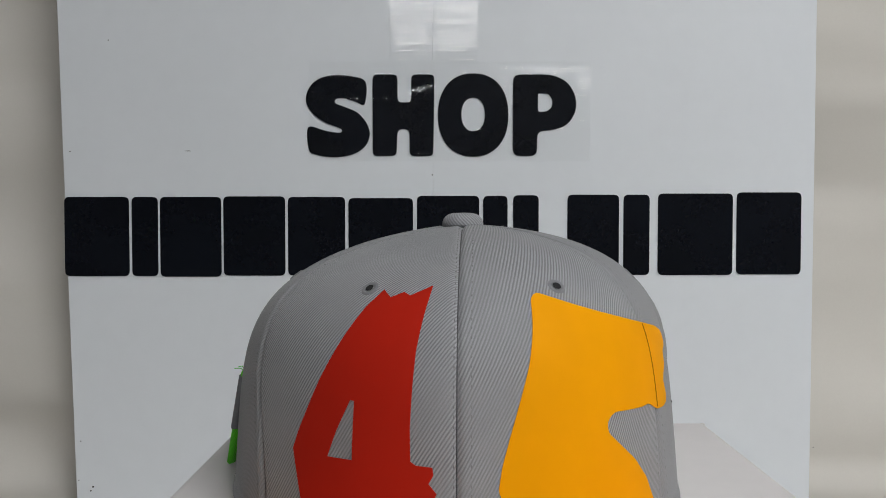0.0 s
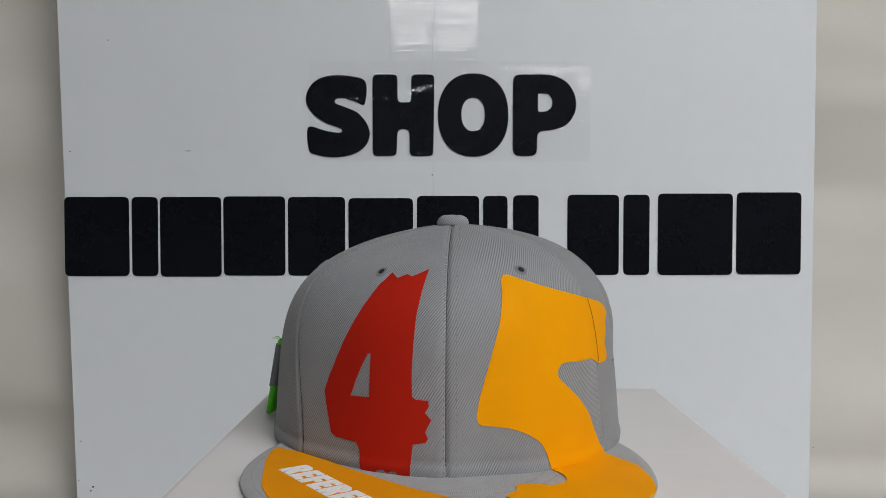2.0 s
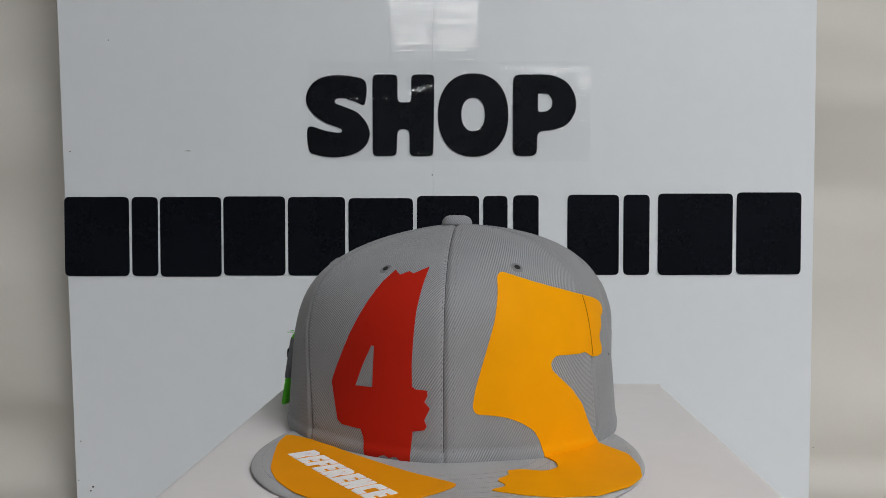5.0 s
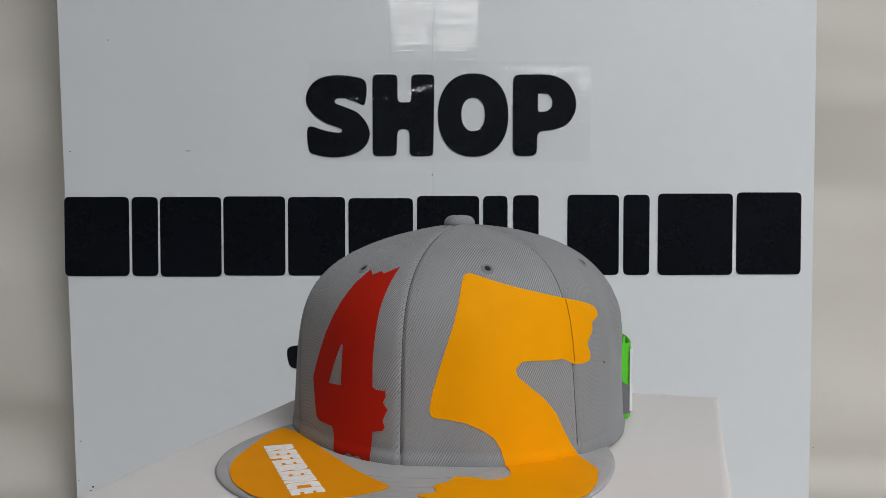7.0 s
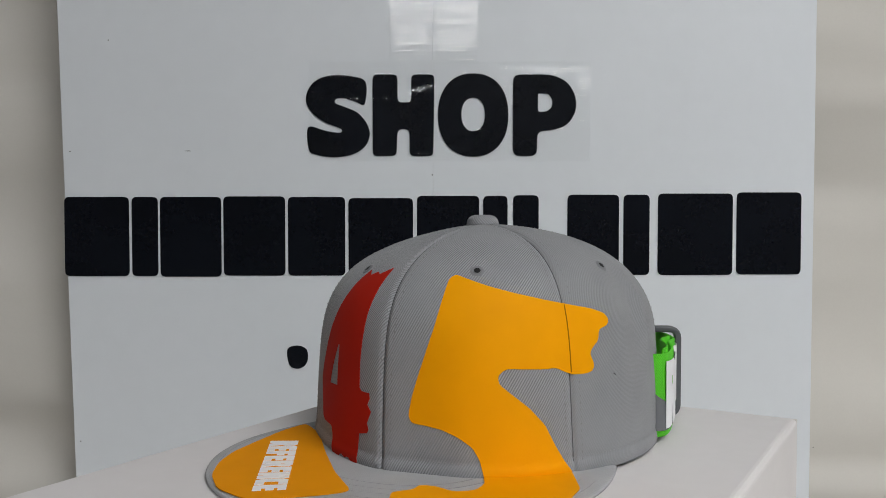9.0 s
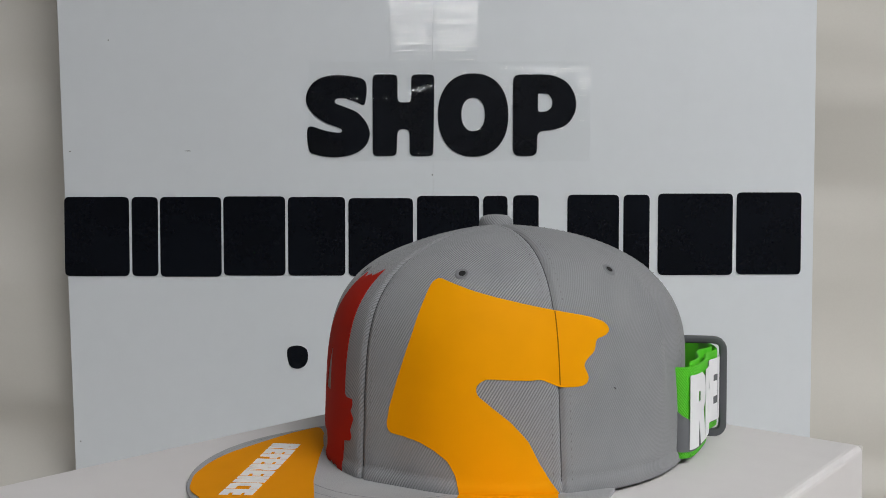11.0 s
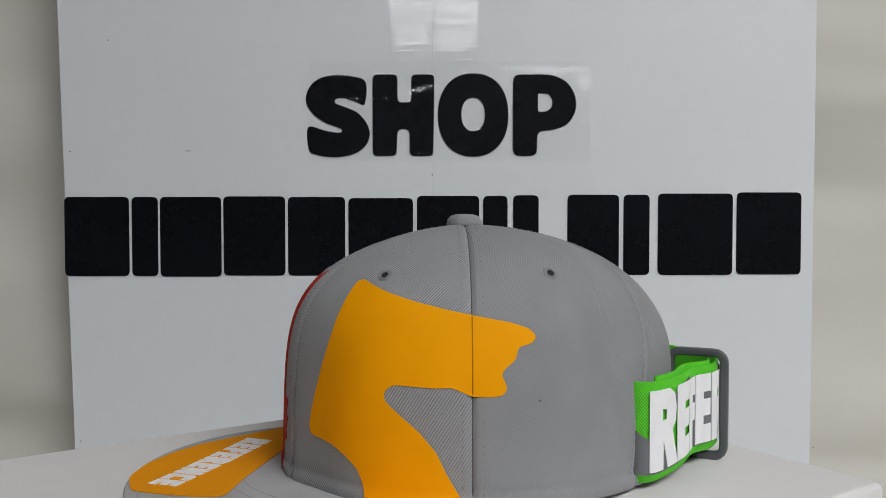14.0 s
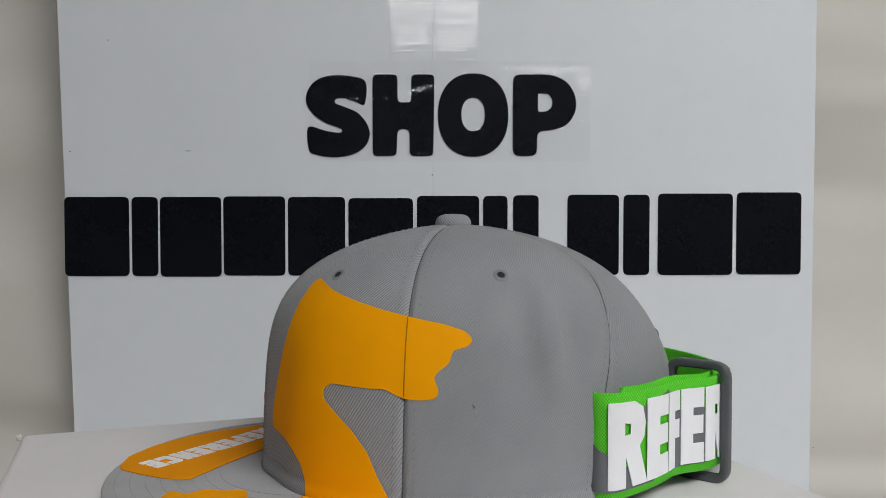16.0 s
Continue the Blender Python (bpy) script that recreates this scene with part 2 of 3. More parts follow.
def backdrop():
    """Cloth that hangs behind the board and sweeps forward over the counter."""
    bm = bmesh.new()
    prof = []
    for i in range(14):
        prof.append((0.09 + 0.74 * i / 14, TABLE_Z))
    for i in range(7):
        a = math.radians(90 * i / 6)
        prof.append((0.83 + 0.035 * math.sin(a), TABLE_Z + 0.035 * (1 - math.cos(a))))
    for i in range(1, 61):
        prof.append((0.865, TABLE_Z + 0.035 + 0.72 * i / 60))
    nx = 130
    rows = []
    for j, (y, z) in enumerate(prof):
        row = []
        for i in range(nx + 1):
            x = -1.15 + 2.3 * i / nx
            up = min(max((z - TABLE_Z) / 0.05, 0), 1)
            fold = 0.030 * noise.noise((x * 1.6, z * 8.0 - 0.8 + 0.5 * x, 3.1)) + 0.013 * noise.noise((x * 3.0 + 7, z * 21.0 + 1.8 * x, 1.7)) + 0.0012 * noise.noise((x * 9, z * 46, 9.0))
            row.append(bm.verts.new((x, y + fold * up, z + 0.0012 * noise.noise((x * 4, y * 9, 2.0)) * (1 - up))))
        rows.append(row)
    for a, b in zip(rows, rows[1:]):
        for i in range(nx):
            bm.faces.new((a[i], a[i + 1], b[i + 1], b[i]))
    bmesh.ops.recalc_face_normals(bm, faces=bm.faces)
    bmesh.ops.solidify(bm, geom=bm.faces[:], thickness=0.0015)
    tagged(new("backdrop", mesh_of("backdrop", bm, CLOTH)), "creased off-white cloth backdrop sweeping over the counter", "backdrop", kind="structure")


# ---- the sign board ----
BOARD_Y = 0.80
K = BOARD_Y / 1500.0  # metres on the board to one unit of its drawing


def on_board(x, y, h=0.0):
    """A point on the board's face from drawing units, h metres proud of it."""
    return Vector(((x - 784) * K, BOARD_Y - h, CAM_Z - (y - 393.3) * K))


def sign_board():
    sign = empty("sign_board", "white corrugated plastic sign board with black stick-on letters", "sign")
    for quad in (((102.5, -150), (765.6, -150), (768.0, 897), (130.3, 897)), ((765.8, -150), (1440.5, -150), (1438, 897), (768.2, 897))):
        bm = bmesh.new()
        front = [bm.verts.new(on_board(*p, 0)) for p in quad]
        f = bm.faces.new(front)
        ext = bmesh.ops.extrude_face_region(bm, geom=[f])["geom"]
        bmesh.ops.translate(bm, vec=(0, 0.004, 0), verts=[g for g in ext if isinstance(g, bmesh.types.BMVert)])
        bmesh.ops.recalc_face_normals(bm, faces=bm.faces)
        bmesh.ops.bevel(bm, geom=bm.edges[:], offset=0.00015, segments=1, affect="EDGES")
        part("panel", bm, BOARD, sign, smooth=False)

    def film(loops, name, label=""):
        part(name, sheet(loops, lambda u, v, h: on_board(u, v, h + 0.0003), thick=0.0005), BLACK, sign, label, smooth=False)

    # the word SHOP, letter by letter
    s = [(648, 147), (646, 186), (630, 182), (606, 176), (595, 178), (596, 185), (612, 191), (634, 201), (650, 220), (655, 240), (646, 261), (622, 275), (590, 279), (562, 275), (548, 267), (545, 232), (553, 225), (575, 232), (599, 236), (606, 233), (602, 228), (578, 219), (555, 203), (543, 182), (547, 160), (563, 143), (590, 135), (622, 137)]
    film([catmull(s, 4)], "letter_s", "black letter S")
    h = [(660, 134), (704, 134), (704, 183), (728, 183), (728, 134), (769, 134), (767, 277), (725, 277), (725, 230), (704, 230), (702, 277), (660, 277)]
    film([rounded(h, 9)], "letter_h", "black letter H")
    ring = lambda cx, cy, a, b, e=2.25: [(cx + a * abs(math.cos(t)) ** (2 / e) * math.copysign(1, math.cos(t)), cy + b * abs(math.sin(t)) ** (2 / e) * math.copysign(1, math.sin(t))) for t in (i * math.pi / 24 for i in range(48))]
    film([ring(837, 205, 62, 73), ring(837, 204, 20.5, 29)], "letter_o", "black letter O")
    p = [(907, 134), (975, 134), (1003, 146), (1018, 172), (1019, 196), (1005, 222), (978, 232), (950, 233), (950, 277), (907, 277)]
    film([rounded(p, 13), rounded([(951, 167), (970, 168), (977, 180), (975, 192), (966, 199), (951, 199)], 4)], "letter_p", "black letter P")
    # a long second line, as plain bars of the letters' sizes
    for x0, x1, y0, y1 in ((115, 229, 349, 489), (234, 280, 349, 489), (284, 392, 349, 490), (396, 505, 348, 488), (510, 611, 349, 488), (617, 731, 351, 489), (738, 848, 347, 488), (855, 898, 347, 488), (908, 953, 346, 488), (1004, 1095, 345, 487), (1103, 1149, 345, 487), (1164, 1296, 343, 487), (1303, 1417, 341, 486)):
        film([rounded([(x0, y0), (x1, y0), (x1, y1), (x0, y1)], 9)], "letter_bar")
    film([catmull([(507, 622), (515, 614), (530, 613), (542, 620), (544, 636), (538, 649), (524, 654), (511, 647)], 3)], "dot")
    # scuffs and specks
    for x, y, w, d in ((196, 74, 2, 2), (126, 269, 3, 1.5), (334, 268, 11, 1.2), (765, 310, 2, 3), (138, 784, 2.4, 2), (159, 866, 3.6, 3.4), (155, 873, 3, 3), (134, 854, 2, 1.6), (1418, 420, 2.6, 2), (1444, 795, 1.5, 1.5)):
        part("speck", sheet([[(x + w * math.cos(t) * 0.5, y + d * math.sin(t) * 0.5) for t in (i * math.pi / 4 for i in range(8))]], lambda u, v, h: on_board(u, v, h + 0.0003), thick=0.0002), SPECK, sign)
    return sign


def facet(y):
    """The film ripples' slope, steeper lower on the board, mirroring the strip lamp."""
    return 0.1166 + (y - 50) * 0.00042


def tape_strip(x0, x1, y0, y1, seed, lift):
    """Clear packing tape whose film ripples over the board's flutes."""
    nz, nx = int((y1 - y0) * 3.0), 60 if x1 - x0 < 200 else 250
    rng = random.Random(seed)
    wide = x1 - x0 > 200
    ridges, y = [], y0
    while y < y1 - 3:
        run = rng.uniform(2.0, 5.0)
        if not wide:
            near = min(max((y - 78) / 20, 0), 1)  # the ripples thin out towards the lower end
            y += rng.uniform(0.3, 1.3) + near * rng.uniform(4.0, 7.0)
            run = run * (1 - near) + 1.5 * near
            a0, a1 = rng.choice((0.0, 0.0, 0.0, 0.0, 0.12)), rng.choice((1.0, 1.0, 1.0, 0.9))
        else:
            y += rng.uniform(5.5, 9.5) if y < 152 else rng.uniform(40, 60)
            run, a0, a1 = 1.7, rng.uniform(0.58, 0.68) if y < 131 else 0.955, 1.0
        ridges.append((y, run, facet(y) + (rng.uniform(-0.015, 0.015) if wide else rng.uniform(-0.013, 0.013)), a0, a1))
        y += run
    if wide:  # the film climbs on to the letters' edges
        for e0, e1, ey in ((662, 702, 132), (730, 768, 132), (815, 860, 130.5), (912, 985, 132.5), (822, 853, 230.5), (953, 972, 196.5), (706, 727, 180.5), (736, 766, 272), (796, 806, 270), (562, 615, 136), (1000, 1034, 214), (985, 1004, 228), (872, 906, 138), (884, 906, 146), (890, 907, 154), (880, 1041, 123.5), (925, 1041, 128), (1018, 1043, 140), (1014, 1043, 146), (1016, 1043, 152), (1021, 1043, 158.5), (1018, 1043, 170), (552, 575, 166), (602, 640, 176), (655, 690, 175.5)):
            ridges.append((ey, 1.8, facet(ey), (e0 - x0) / (x1 - x0), (e1 - x0) / (x1 - x0)))
    bm = bmesh.new()
    rows = []
    for j in range(nz + 1):
        y = y0 + (y1 - y0) * j / nz
        row = []
        for i in range(nx + 1):
            a = i / nx
            h = 0.0
            for c, w, k, a0, a1 in ridges:
                d = y - c
                if a0 <= a <= a1 and 0 < d < w + 0.7:
                    h += k * (d if d < w else w * (1 - (d - w) / 0.7))
            h *= 1.0 + 0.03 * noise.noise((a * 4.0, y * 0.5, seed))
            h += 0.1 * noise.noise((a * 0.8, y * 0.1, seed))
            if x1 - x0 > 200:  # a crumpled spot over the letter H
                x = x0 + (x1 - x0) * a
                spot = math.exp(-((x - 745) / 31) ** 6 - ((y - 158 - (752 - x) * 0.3) / (9 + 3 * noise.noise((x * 0.15, 0, 2.0)))) ** 6)
                h += spot * (0.09 * noise.noise((x * 0.4, y * 0.7, 4.0)) + 0.163 * (y - 158 - (752 - x) * 0.3))
            elif x0 < 728 < x1 and y < 56:  # a pinched crease down the strip
                h += 1.6 * math.exp(-((x0 + (x1 - x0) * a - 728 - 0.05 * y) / 2.4) ** 2)
            row.append(bm.verts.new(on_board(x0 + (x1 - x0) * a, y, lift + K * h)))
        rows.append(row)
    for p, q in zip(rows, rows[1:]):
        for i in range(nx):
            bm.faces.new((p[i], q[i], q[i + 1], p[i + 1]))
    bmesh.ops.recalc_face_normals(bm, faces=bm.faces)
    return bm


def tapes():
    for x0, x1, y0, y1, seed, lift, label in (
            (690, 766, -140, 112, 3, 0.0010, "clear packing tape rippled on the sign board's top"),
            (771, 845, -140, 116, 8, 0.0010, "clear packing tape rippled beside the board's fold"),
            (548, 1043, 112, 286, 5, 0.0016, "wide clear packing tape laid over the black word")):
        bm = tape_strip(x0, x1, y0, y1, seed, lift)
        tagged(new("packing_tape", mesh_of("packing_tape", bm, TAPE)), label, "tape", "tape on the sign")


# ---- the display box ----
BOX_TOP = 0.906
HAT_Z = 0.908
BOX_TURN = 5.2  # the cap sits a little askew on its box


def display_box():
    bx = empty("display_box", "white card display box with a scuffed corner under the cap", "box")
    x0, x1, y0, y1, h = -0.1265, 0.1371, -0.205, 0.1221, BOX_TOP - TABLE_Z - 0.003
    bm = block(x0, x1, y0, y1, 0.0, h, 0.0035, 4)
    part("body", bm, BOX, bx, smooth=False)
    for x, y in ((x1, y1), (x0, y0)):
        part("scuff", block(x - 0.0030, x - 0.0004, y - 0.0030, y - 0.0004, h - 0.0034, h - 0.0004, 0.0006), BOX_EDGE, bx)
    return bx


# ---- the cap ----
X0, Y0, TOP = -0.0029, -0.0048, 0.1109
# the crown's form round its axis, each as a short cosine and sine series of the direction
GIRTH = (0.09235, -0.00547, -0.00161, 0.00113, 0.00151, 0.00049, 0.00209, 0.00111, 0.00025)
SHOULDER = (5.034, 1.431, 0.225, -0.700, -0.231)
CURVE = (1.709, -0.114, 0.281, -0.030, 0.149)
TAPER = (0.0214, 0.0718, 0.0056, -0.0546, 0.0197)


def series(terms, az):
    a = az - math.radians(2.7)
    out = terms[0]
    for k in range(1, (len(terms) + 1) // 2):
        out += terms[2 * k - 1] * math.cos(k * a) + terms[2 * k] * math.sin(k * a)
    return out


def bell(x, mid, width):
    return math.exp(-((x - mid) / width) ** 2)


NS = 140
S_STEPS = np.linspace(0, 1, NS + 1)
AZ_STEPS = np.arange(-190, 191)
LEVELS = 1 - np.linspace(0, 1, 900) ** 2
CROWN = []
for deg in AZ_STEPS:
    a = math.radians(deg)
    r = series(GIRTH, a) * (1 - series(TAPER, a) * LEVELS) * (1 - LEVELS ** series(SHOULDER, a)) ** (1 / series(CURVE, a))
    z = TOP * LEVELS
    # the cloth stands out over the strap's root, in a soft ridge with a hollow before it
    swell = 0.0030 * bell(deg, 143, 12) + 0.0014 * bell(deg, 120.5, 7) - 0.0014 * bell(deg, 96.5, 7) - 0.0018 * bell(deg, 123.5, 4) + 0.0042 * bell(deg, 101, 4) - 0.0038 * bell(deg, 108.5, 4.5)
    r = r + swell * np.exp(-((z - 0.066) / np.where(z > 0.066, 0.025, 0.024)) ** 2)
    # the back slopes straight from the top to the strap
    r = r + bell(deg, 161, 17) * (0.0026 * np.exp(-((z - 0.040) / 0.018) ** 2) - 0.0056 * np.exp(-((z - 0.077) / 0.019) ** 2))
    # the stiff front panels stand a little squarer
    r = r + ((0.0011 * bell(deg, -30, 22) + 0.0014 * bell(deg, -56, 13)) * np.minimum(r / 0.06, 1) + 0.0006 * bell(deg, 0, 6) - 0.0022 * bell(deg, 16, 10) / (1 + np.exp((z - 0.066) / 0.008)))
    run = np.concatenate([[0], np.cumsum(np.hypot(np.diff(r), np.diff(z)))])
    r, z = (np.interp(S_STEPS * run[-1], run, q) for q in (r, z))
    CROWN.append(np.stack([X0 + math.sin(a) * r, Y0 - math.cos(a) * r, z], 1))
CROWN = np.array(CROWN)
TURN = np.gradient(CROWN, axis=0)
FALL = np.gradient(CROWN, axis=1)
NORMAL = np.cross(TURN, FALL)
NORMAL /= np.maximum(np.linalg.norm(NORMAL, axis=2, keepdims=True), 1e-12)
NORMAL *= np.sign((NORMAL * np.array([0, 0, 1.0]) + NORMAL * (CROWN - np.array([X0, Y0, 0.03]))).sum(axis=2, keepdims=True))


def pick(grid, i, j):
    i0, j0 = int(min(max(i, 0), len(AZ_STEPS) - 2)), int(min(max(j, 0), NS - 1))
    f, g = i - i0, j - j0
    return (1 - f) * ((1 - g) * grid[i0, j0] + g * grid[i0, j0 + 1]) + f * ((1 - g) * grid[i0 + 1, j0] + g * grid[i0 + 1, j0 + 1])


def crown_s(deg, s, off=0.0):
    """A crown point by direction in degrees and place on the profile, 0 at the top, 1 at the base."""
    i, j = deg + 190.0, s * NS
    return Vector(pick(CROWN, i, j)) + off * Vector(pick(NORMAL, i, j)).normalized()


def s_at(deg, mm):
    i0 = int(min(max(deg + 190.0, 0), len(AZ_STEPS) - 2))
    f = deg + 190.0 - i0
    z = (1 - f) * CROWN[i0, :, 2] + f * CROWN[i0 + 1, :, 2]
    return float(np.interp(-mm * 0.001, -z, S_STEPS))


def crown_z(deg, mm, off=0.0):
    """A crown point by direction in degrees and height in millimetres."""
    return crown_s(deg, s_at(deg, mm), off)


SEAMS = (-177.3, -118, -50.5, 2.8, 61.2, 112, 182.7)
BENDS = {-118: -10, -50.5: -16, 112: 18}


def seam_az(deg, s):
    """The direction of a seam at a place on the profile; some lean as they climb."""
    return deg + BENDS.get(deg, 0) * min(max((1 - s) / 0.62, 0), 1) ** 1.4


def hem_roll(z):
    """The rolled hem at the crown's base: a bead with a stitched groove over it."""
    return 0.0007 * math.exp(-((z - 0.0032) / 0.0026) ** 2) - 0.0004 * math.exp(-((z - 0.0074) / 0.0011) ** 2)


def crown_panel(d0, d1, slant):
    bm = bmesh.new()
    uv = bm.loops.layers.uv.new("UVMap")
    n = 46
    cols = [0.5 - 0.5 * math.cos(math.pi * i / n) for i in range(n + 1)]
    ca, sa = math.cos(math.radians(slant)), math.sin(math.radians(slant))
    flat, rows = {}, []
    for j in range(NS + 1):
        s = max(j / NS, 0.004)
        row = []
        for c in cols:
            e0, e1 = seam_az(d0, s), seam_az(d1, s)
            deg = e0 + (e1 - e0) * c
            p = crown_s(deg, s)
            reach = math.hypot(p.x - X0, p.y - Y0)
            edge = min(c, 1 - c) * math.radians(e1 - e0) * reach
            sink = -0.0011 * math.exp(-(edge / 0.0011) ** 2) + 0.00012 * math.exp(-((edge - 0.0032) / 0.0018) ** 2)
            soft = 0.0002 * noise.noise((p.x * 34, p.y * 34, p.z * 20)) * min(1, edge / 0.006)
            puff = hem_roll(p.z)
            v = bm.verts.new(crown_s(deg, s, sink + soft + puff))
            u0, v0 = math.radians(deg - (e0 + e1) / 2) * reach + d0 * 0.01, -s * 0.165
            flat[v] = (u0 * ca - v0 * sa, u0 * sa + v0 * ca)
            row.append(v)
        rows.append(row)
    lip = []
    for v, c in zip(rows[-1], cols):
        w = bm.verts.new(crown_s(d0 + (d1 - d0) * c, 1.0, -0.003))
        flat[w] = flat[v]
        lip.append(w)
    rows.append(lip)
    for a, b in zip(rows, rows[1:]):
        for i in range(n):
            bm.faces.new((a[i], b[i], b[i + 1], a[i + 1]))
    bmesh.ops.recalc_face_normals(bm, faces=bm.faces)
    for f in bm.faces:
        for lp in f.loops:
            lp[uv].uv = flat[lp.vert]
    return bm


def stitch_row(points, length=0.0022, r=0.00026):
    """Single stitches along a line of (point, normal)."""
    bm = bmesh.new()
    for (p, n), (q, m) in zip(points[::2], points[1::2]):
        d = (q - p)
        if d.length < 1e-6:
            continue
        side = d.normalized().cross(n) * r
        a, b = p, p + d.normalized() * min(length, d.length)
        mid = (a + b) / 2 + n * r * 0.9
        ring = [bm.verts.new(x) for x in (a, mid + side, b, mid - side)]
        top = bm.verts.new((a + b) / 2 + n * r * 1.5)
        for i in range(4):
            bm.faces.new((ring[i], ring[(i + 1) % 4], top))
    return bm


def seam_points(deg, side, s0, s1, count, lift=0.0002):
    out = []
    for i in range(count):
        s = s0 + (s1 - s0) * i / (count - 1)
        p = crown_s(seam_az(deg, s), s)
        reach = max(math.hypot(p.x - X0, p.y - Y0), 0.004)
        d = seam_az(deg, s) + math.degrees(side / reach)
        d = max(min(d, 189), -189)
        q = crown_s(d, s, lift)
        out.append((q, Vector(pick(NORMAL, d + 190.0, s * NS)).normalized()))
    return out


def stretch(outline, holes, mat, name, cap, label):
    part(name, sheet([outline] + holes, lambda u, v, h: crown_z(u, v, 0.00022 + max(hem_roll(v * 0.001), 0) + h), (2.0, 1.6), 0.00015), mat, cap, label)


BRIM_Z = 0.0012


def brim_edge(t, inset=0.0):
    """The brim's outline; t runs -1 to 1 from one side to the other, drawing in towards the back."""
    a = t * math.radians(118)
    e = 2 / 2.12
    reach = 0.087 if abs(a) < math.pi / 2 else 0.105
    x = (0.0925 - inset) * math.copysign(abs(math.sin(a)) ** e, a)
    y = -(reach - inset) * math.copysign(abs(math.cos(a)) ** e, math.cos(a))
    return Vector((0.001 + x, -0.075 + y, 0))


def brim_z(x, y):
    """The brim's top: almost flat, with a slight roll."""
    return BRIM_Z + 0.0006 * math.sin(x * 40)


def brim_mesh():
    bm = bmesh.new()
    uv = bm.loops.layers.uv.new("UVMap")
    n, rings = 72, []
    hub = Vector((0.001, -0.075, 0))
    prof = [(0.0, 0.0), (0.35, 0.0), (0.65, 0.0), (0.85, 0.0), (0.95, 0.0), (0.985, -0.0003), (0.996, -0.0009), (1.0, -0.0016), (0.996, -0.0024), (0.98, -0.003), (0.6, -0.003), (0.0, -0.003)]
    for k, dz in prof:
        ring = []
        for i in range(n + 1):
            p = hub.lerp(brim_edge(2 * i / n - 1), max(k, 0.02))
            ring.append(bm.verts.new((p.x, p.y, brim_z(p.x, p.y) + dz)))
        rings.append(ring)
    for a, b in zip(rings, rings[1:]):
        for i in range(n):
            bm.faces.new((a[i], a[i + 1], b[i + 1], b[i]))
    bmesh.ops.recalc_face_normals(bm, faces=bm.faces)
    for f in bm.faces:
        for lp in f.loops:
            lp[uv].uv = lp.vert.co.xy
    return bm


def on_brim(u, v, h):
    """Millimetres on the brim to a point h above its top."""
    x, y = u * 0.001, v * 0.001
    return Vector((x, y, brim_z(x, y) + 0.0003 + h))


STRAP = [(0.0746, 0.0290), (0.0802, 0.0299), (0.0834, 0.0333), (0.0836, 0.0418), (0.0790, 0.0584), (0.0712, 0.0733), (0.0696, 0.0826), (0.0675, 0.0900), (0.0597, 0.1014), (0.0434, 0.1157), (0.0187, 0.1216), (-0.0150, 0.1209), (-0.0480, 0.1117), (-0.0763, 0.0979), (-0.0994, 0.0726), (-0.1095, 0.0457), (-0.1129, 0.0293), (-0.1132, 0.0183), (-0.1109, 0.0145), (-0.1088, 0.0187), (-0.1088, 0.0267)]


def strap_path():
    pts = catmull([(x, y, 0) for x, y in STRAP], 8, closed=False)
    run, out = 0.0, []
    for i, p in enumerate(pts):
        if i:
            run += (p - pts[i - 1]).length
        d = (pts[min(i + 1, len(pts) - 1)] - pts[max(i - 1, 0)]).normalized()
        out.append((run, p, Vector((d.y, -d.x, 0))))
    return out


STRAP_LINE = strap_path()
STRAP_LEN = STRAP_LINE[-1][0]


def on_strap(run, z, off):
    """A point on the strap's outer face: run metres along it, at height z."""
    i = 0
    while i < len(STRAP_LINE) - 2 and STRAP_LINE[i + 1][0] < run:
        i += 1
    (r0, p0, n0), (r1, p1, n1) = STRAP_LINE[i], STRAP_LINE[i + 1]
    f = (run - r0) / max(r1 - r0, 1e-9)
    p, n = p0.lerp(p1, f), n0.lerp(n1, f).normalized()
    dip = 0.004 * min(max((run - 0.014) / 0.035, 0), 1) - 0.004 * min(max((run - 0.09) / 0.03, 0), 1)
    lean = 0.17 * min(max((run - STRAP_LEN + 0.09) / 0.05, 0), 1)
    return Vector((p.x + (z - 0.002) * lean, p.y, 0)) + n * off + Vector((0, 0, z + dip * (1 - 0.7 * min(max((z - 0.010) / 0.026, 0), 1))))


def strap_mesh(run0=0.0, run1=STRAP_LEN, back=0.0, rise=0.0):
    bm = bmesh.new()
    uv = bm.loops.layers.uv.new("UVMap")
    prof = [(0.0022, 0.0), (0.0015, 0.0007), (0.0022, 0.0014), (0.010, 0.0015), (0.024, 0.0015), (0.036, 0.0015), (0.0438, 0.0014), (0.0445, 0.0007), (0.0438, 0.0)]
    n, rows, flat = 110, [], {}
    for i in range(n + 1):
        run = run0 + (run1 - run0) * i / n
        row = []
        for z, off in prof:
            v = bm.verts.new(on_strap(run, z + rise, off - 0.0015 - back * (1 + 0.25 * math.sin(run * 160))))
            flat[v] = (run, z)
            row.append(v)
        rows.append(row)
    for a, b in zip(rows, rows[1:]):
        for k in range(len(prof)):
            bm.faces.new((a[k], b[k], b[(k + 1) % len(prof)], a[(k + 1) % len(prof)]))
    bm.faces.new(rows[0])
    bm.faces.new(rows[-1][::-1])
    bmesh.ops.recalc_face_normals(bm, faces=bm.faces)
    for f in bm.faces:
        for lp in f.loops:
            lp[uv].uv = flat[lp.vert]
    return bm


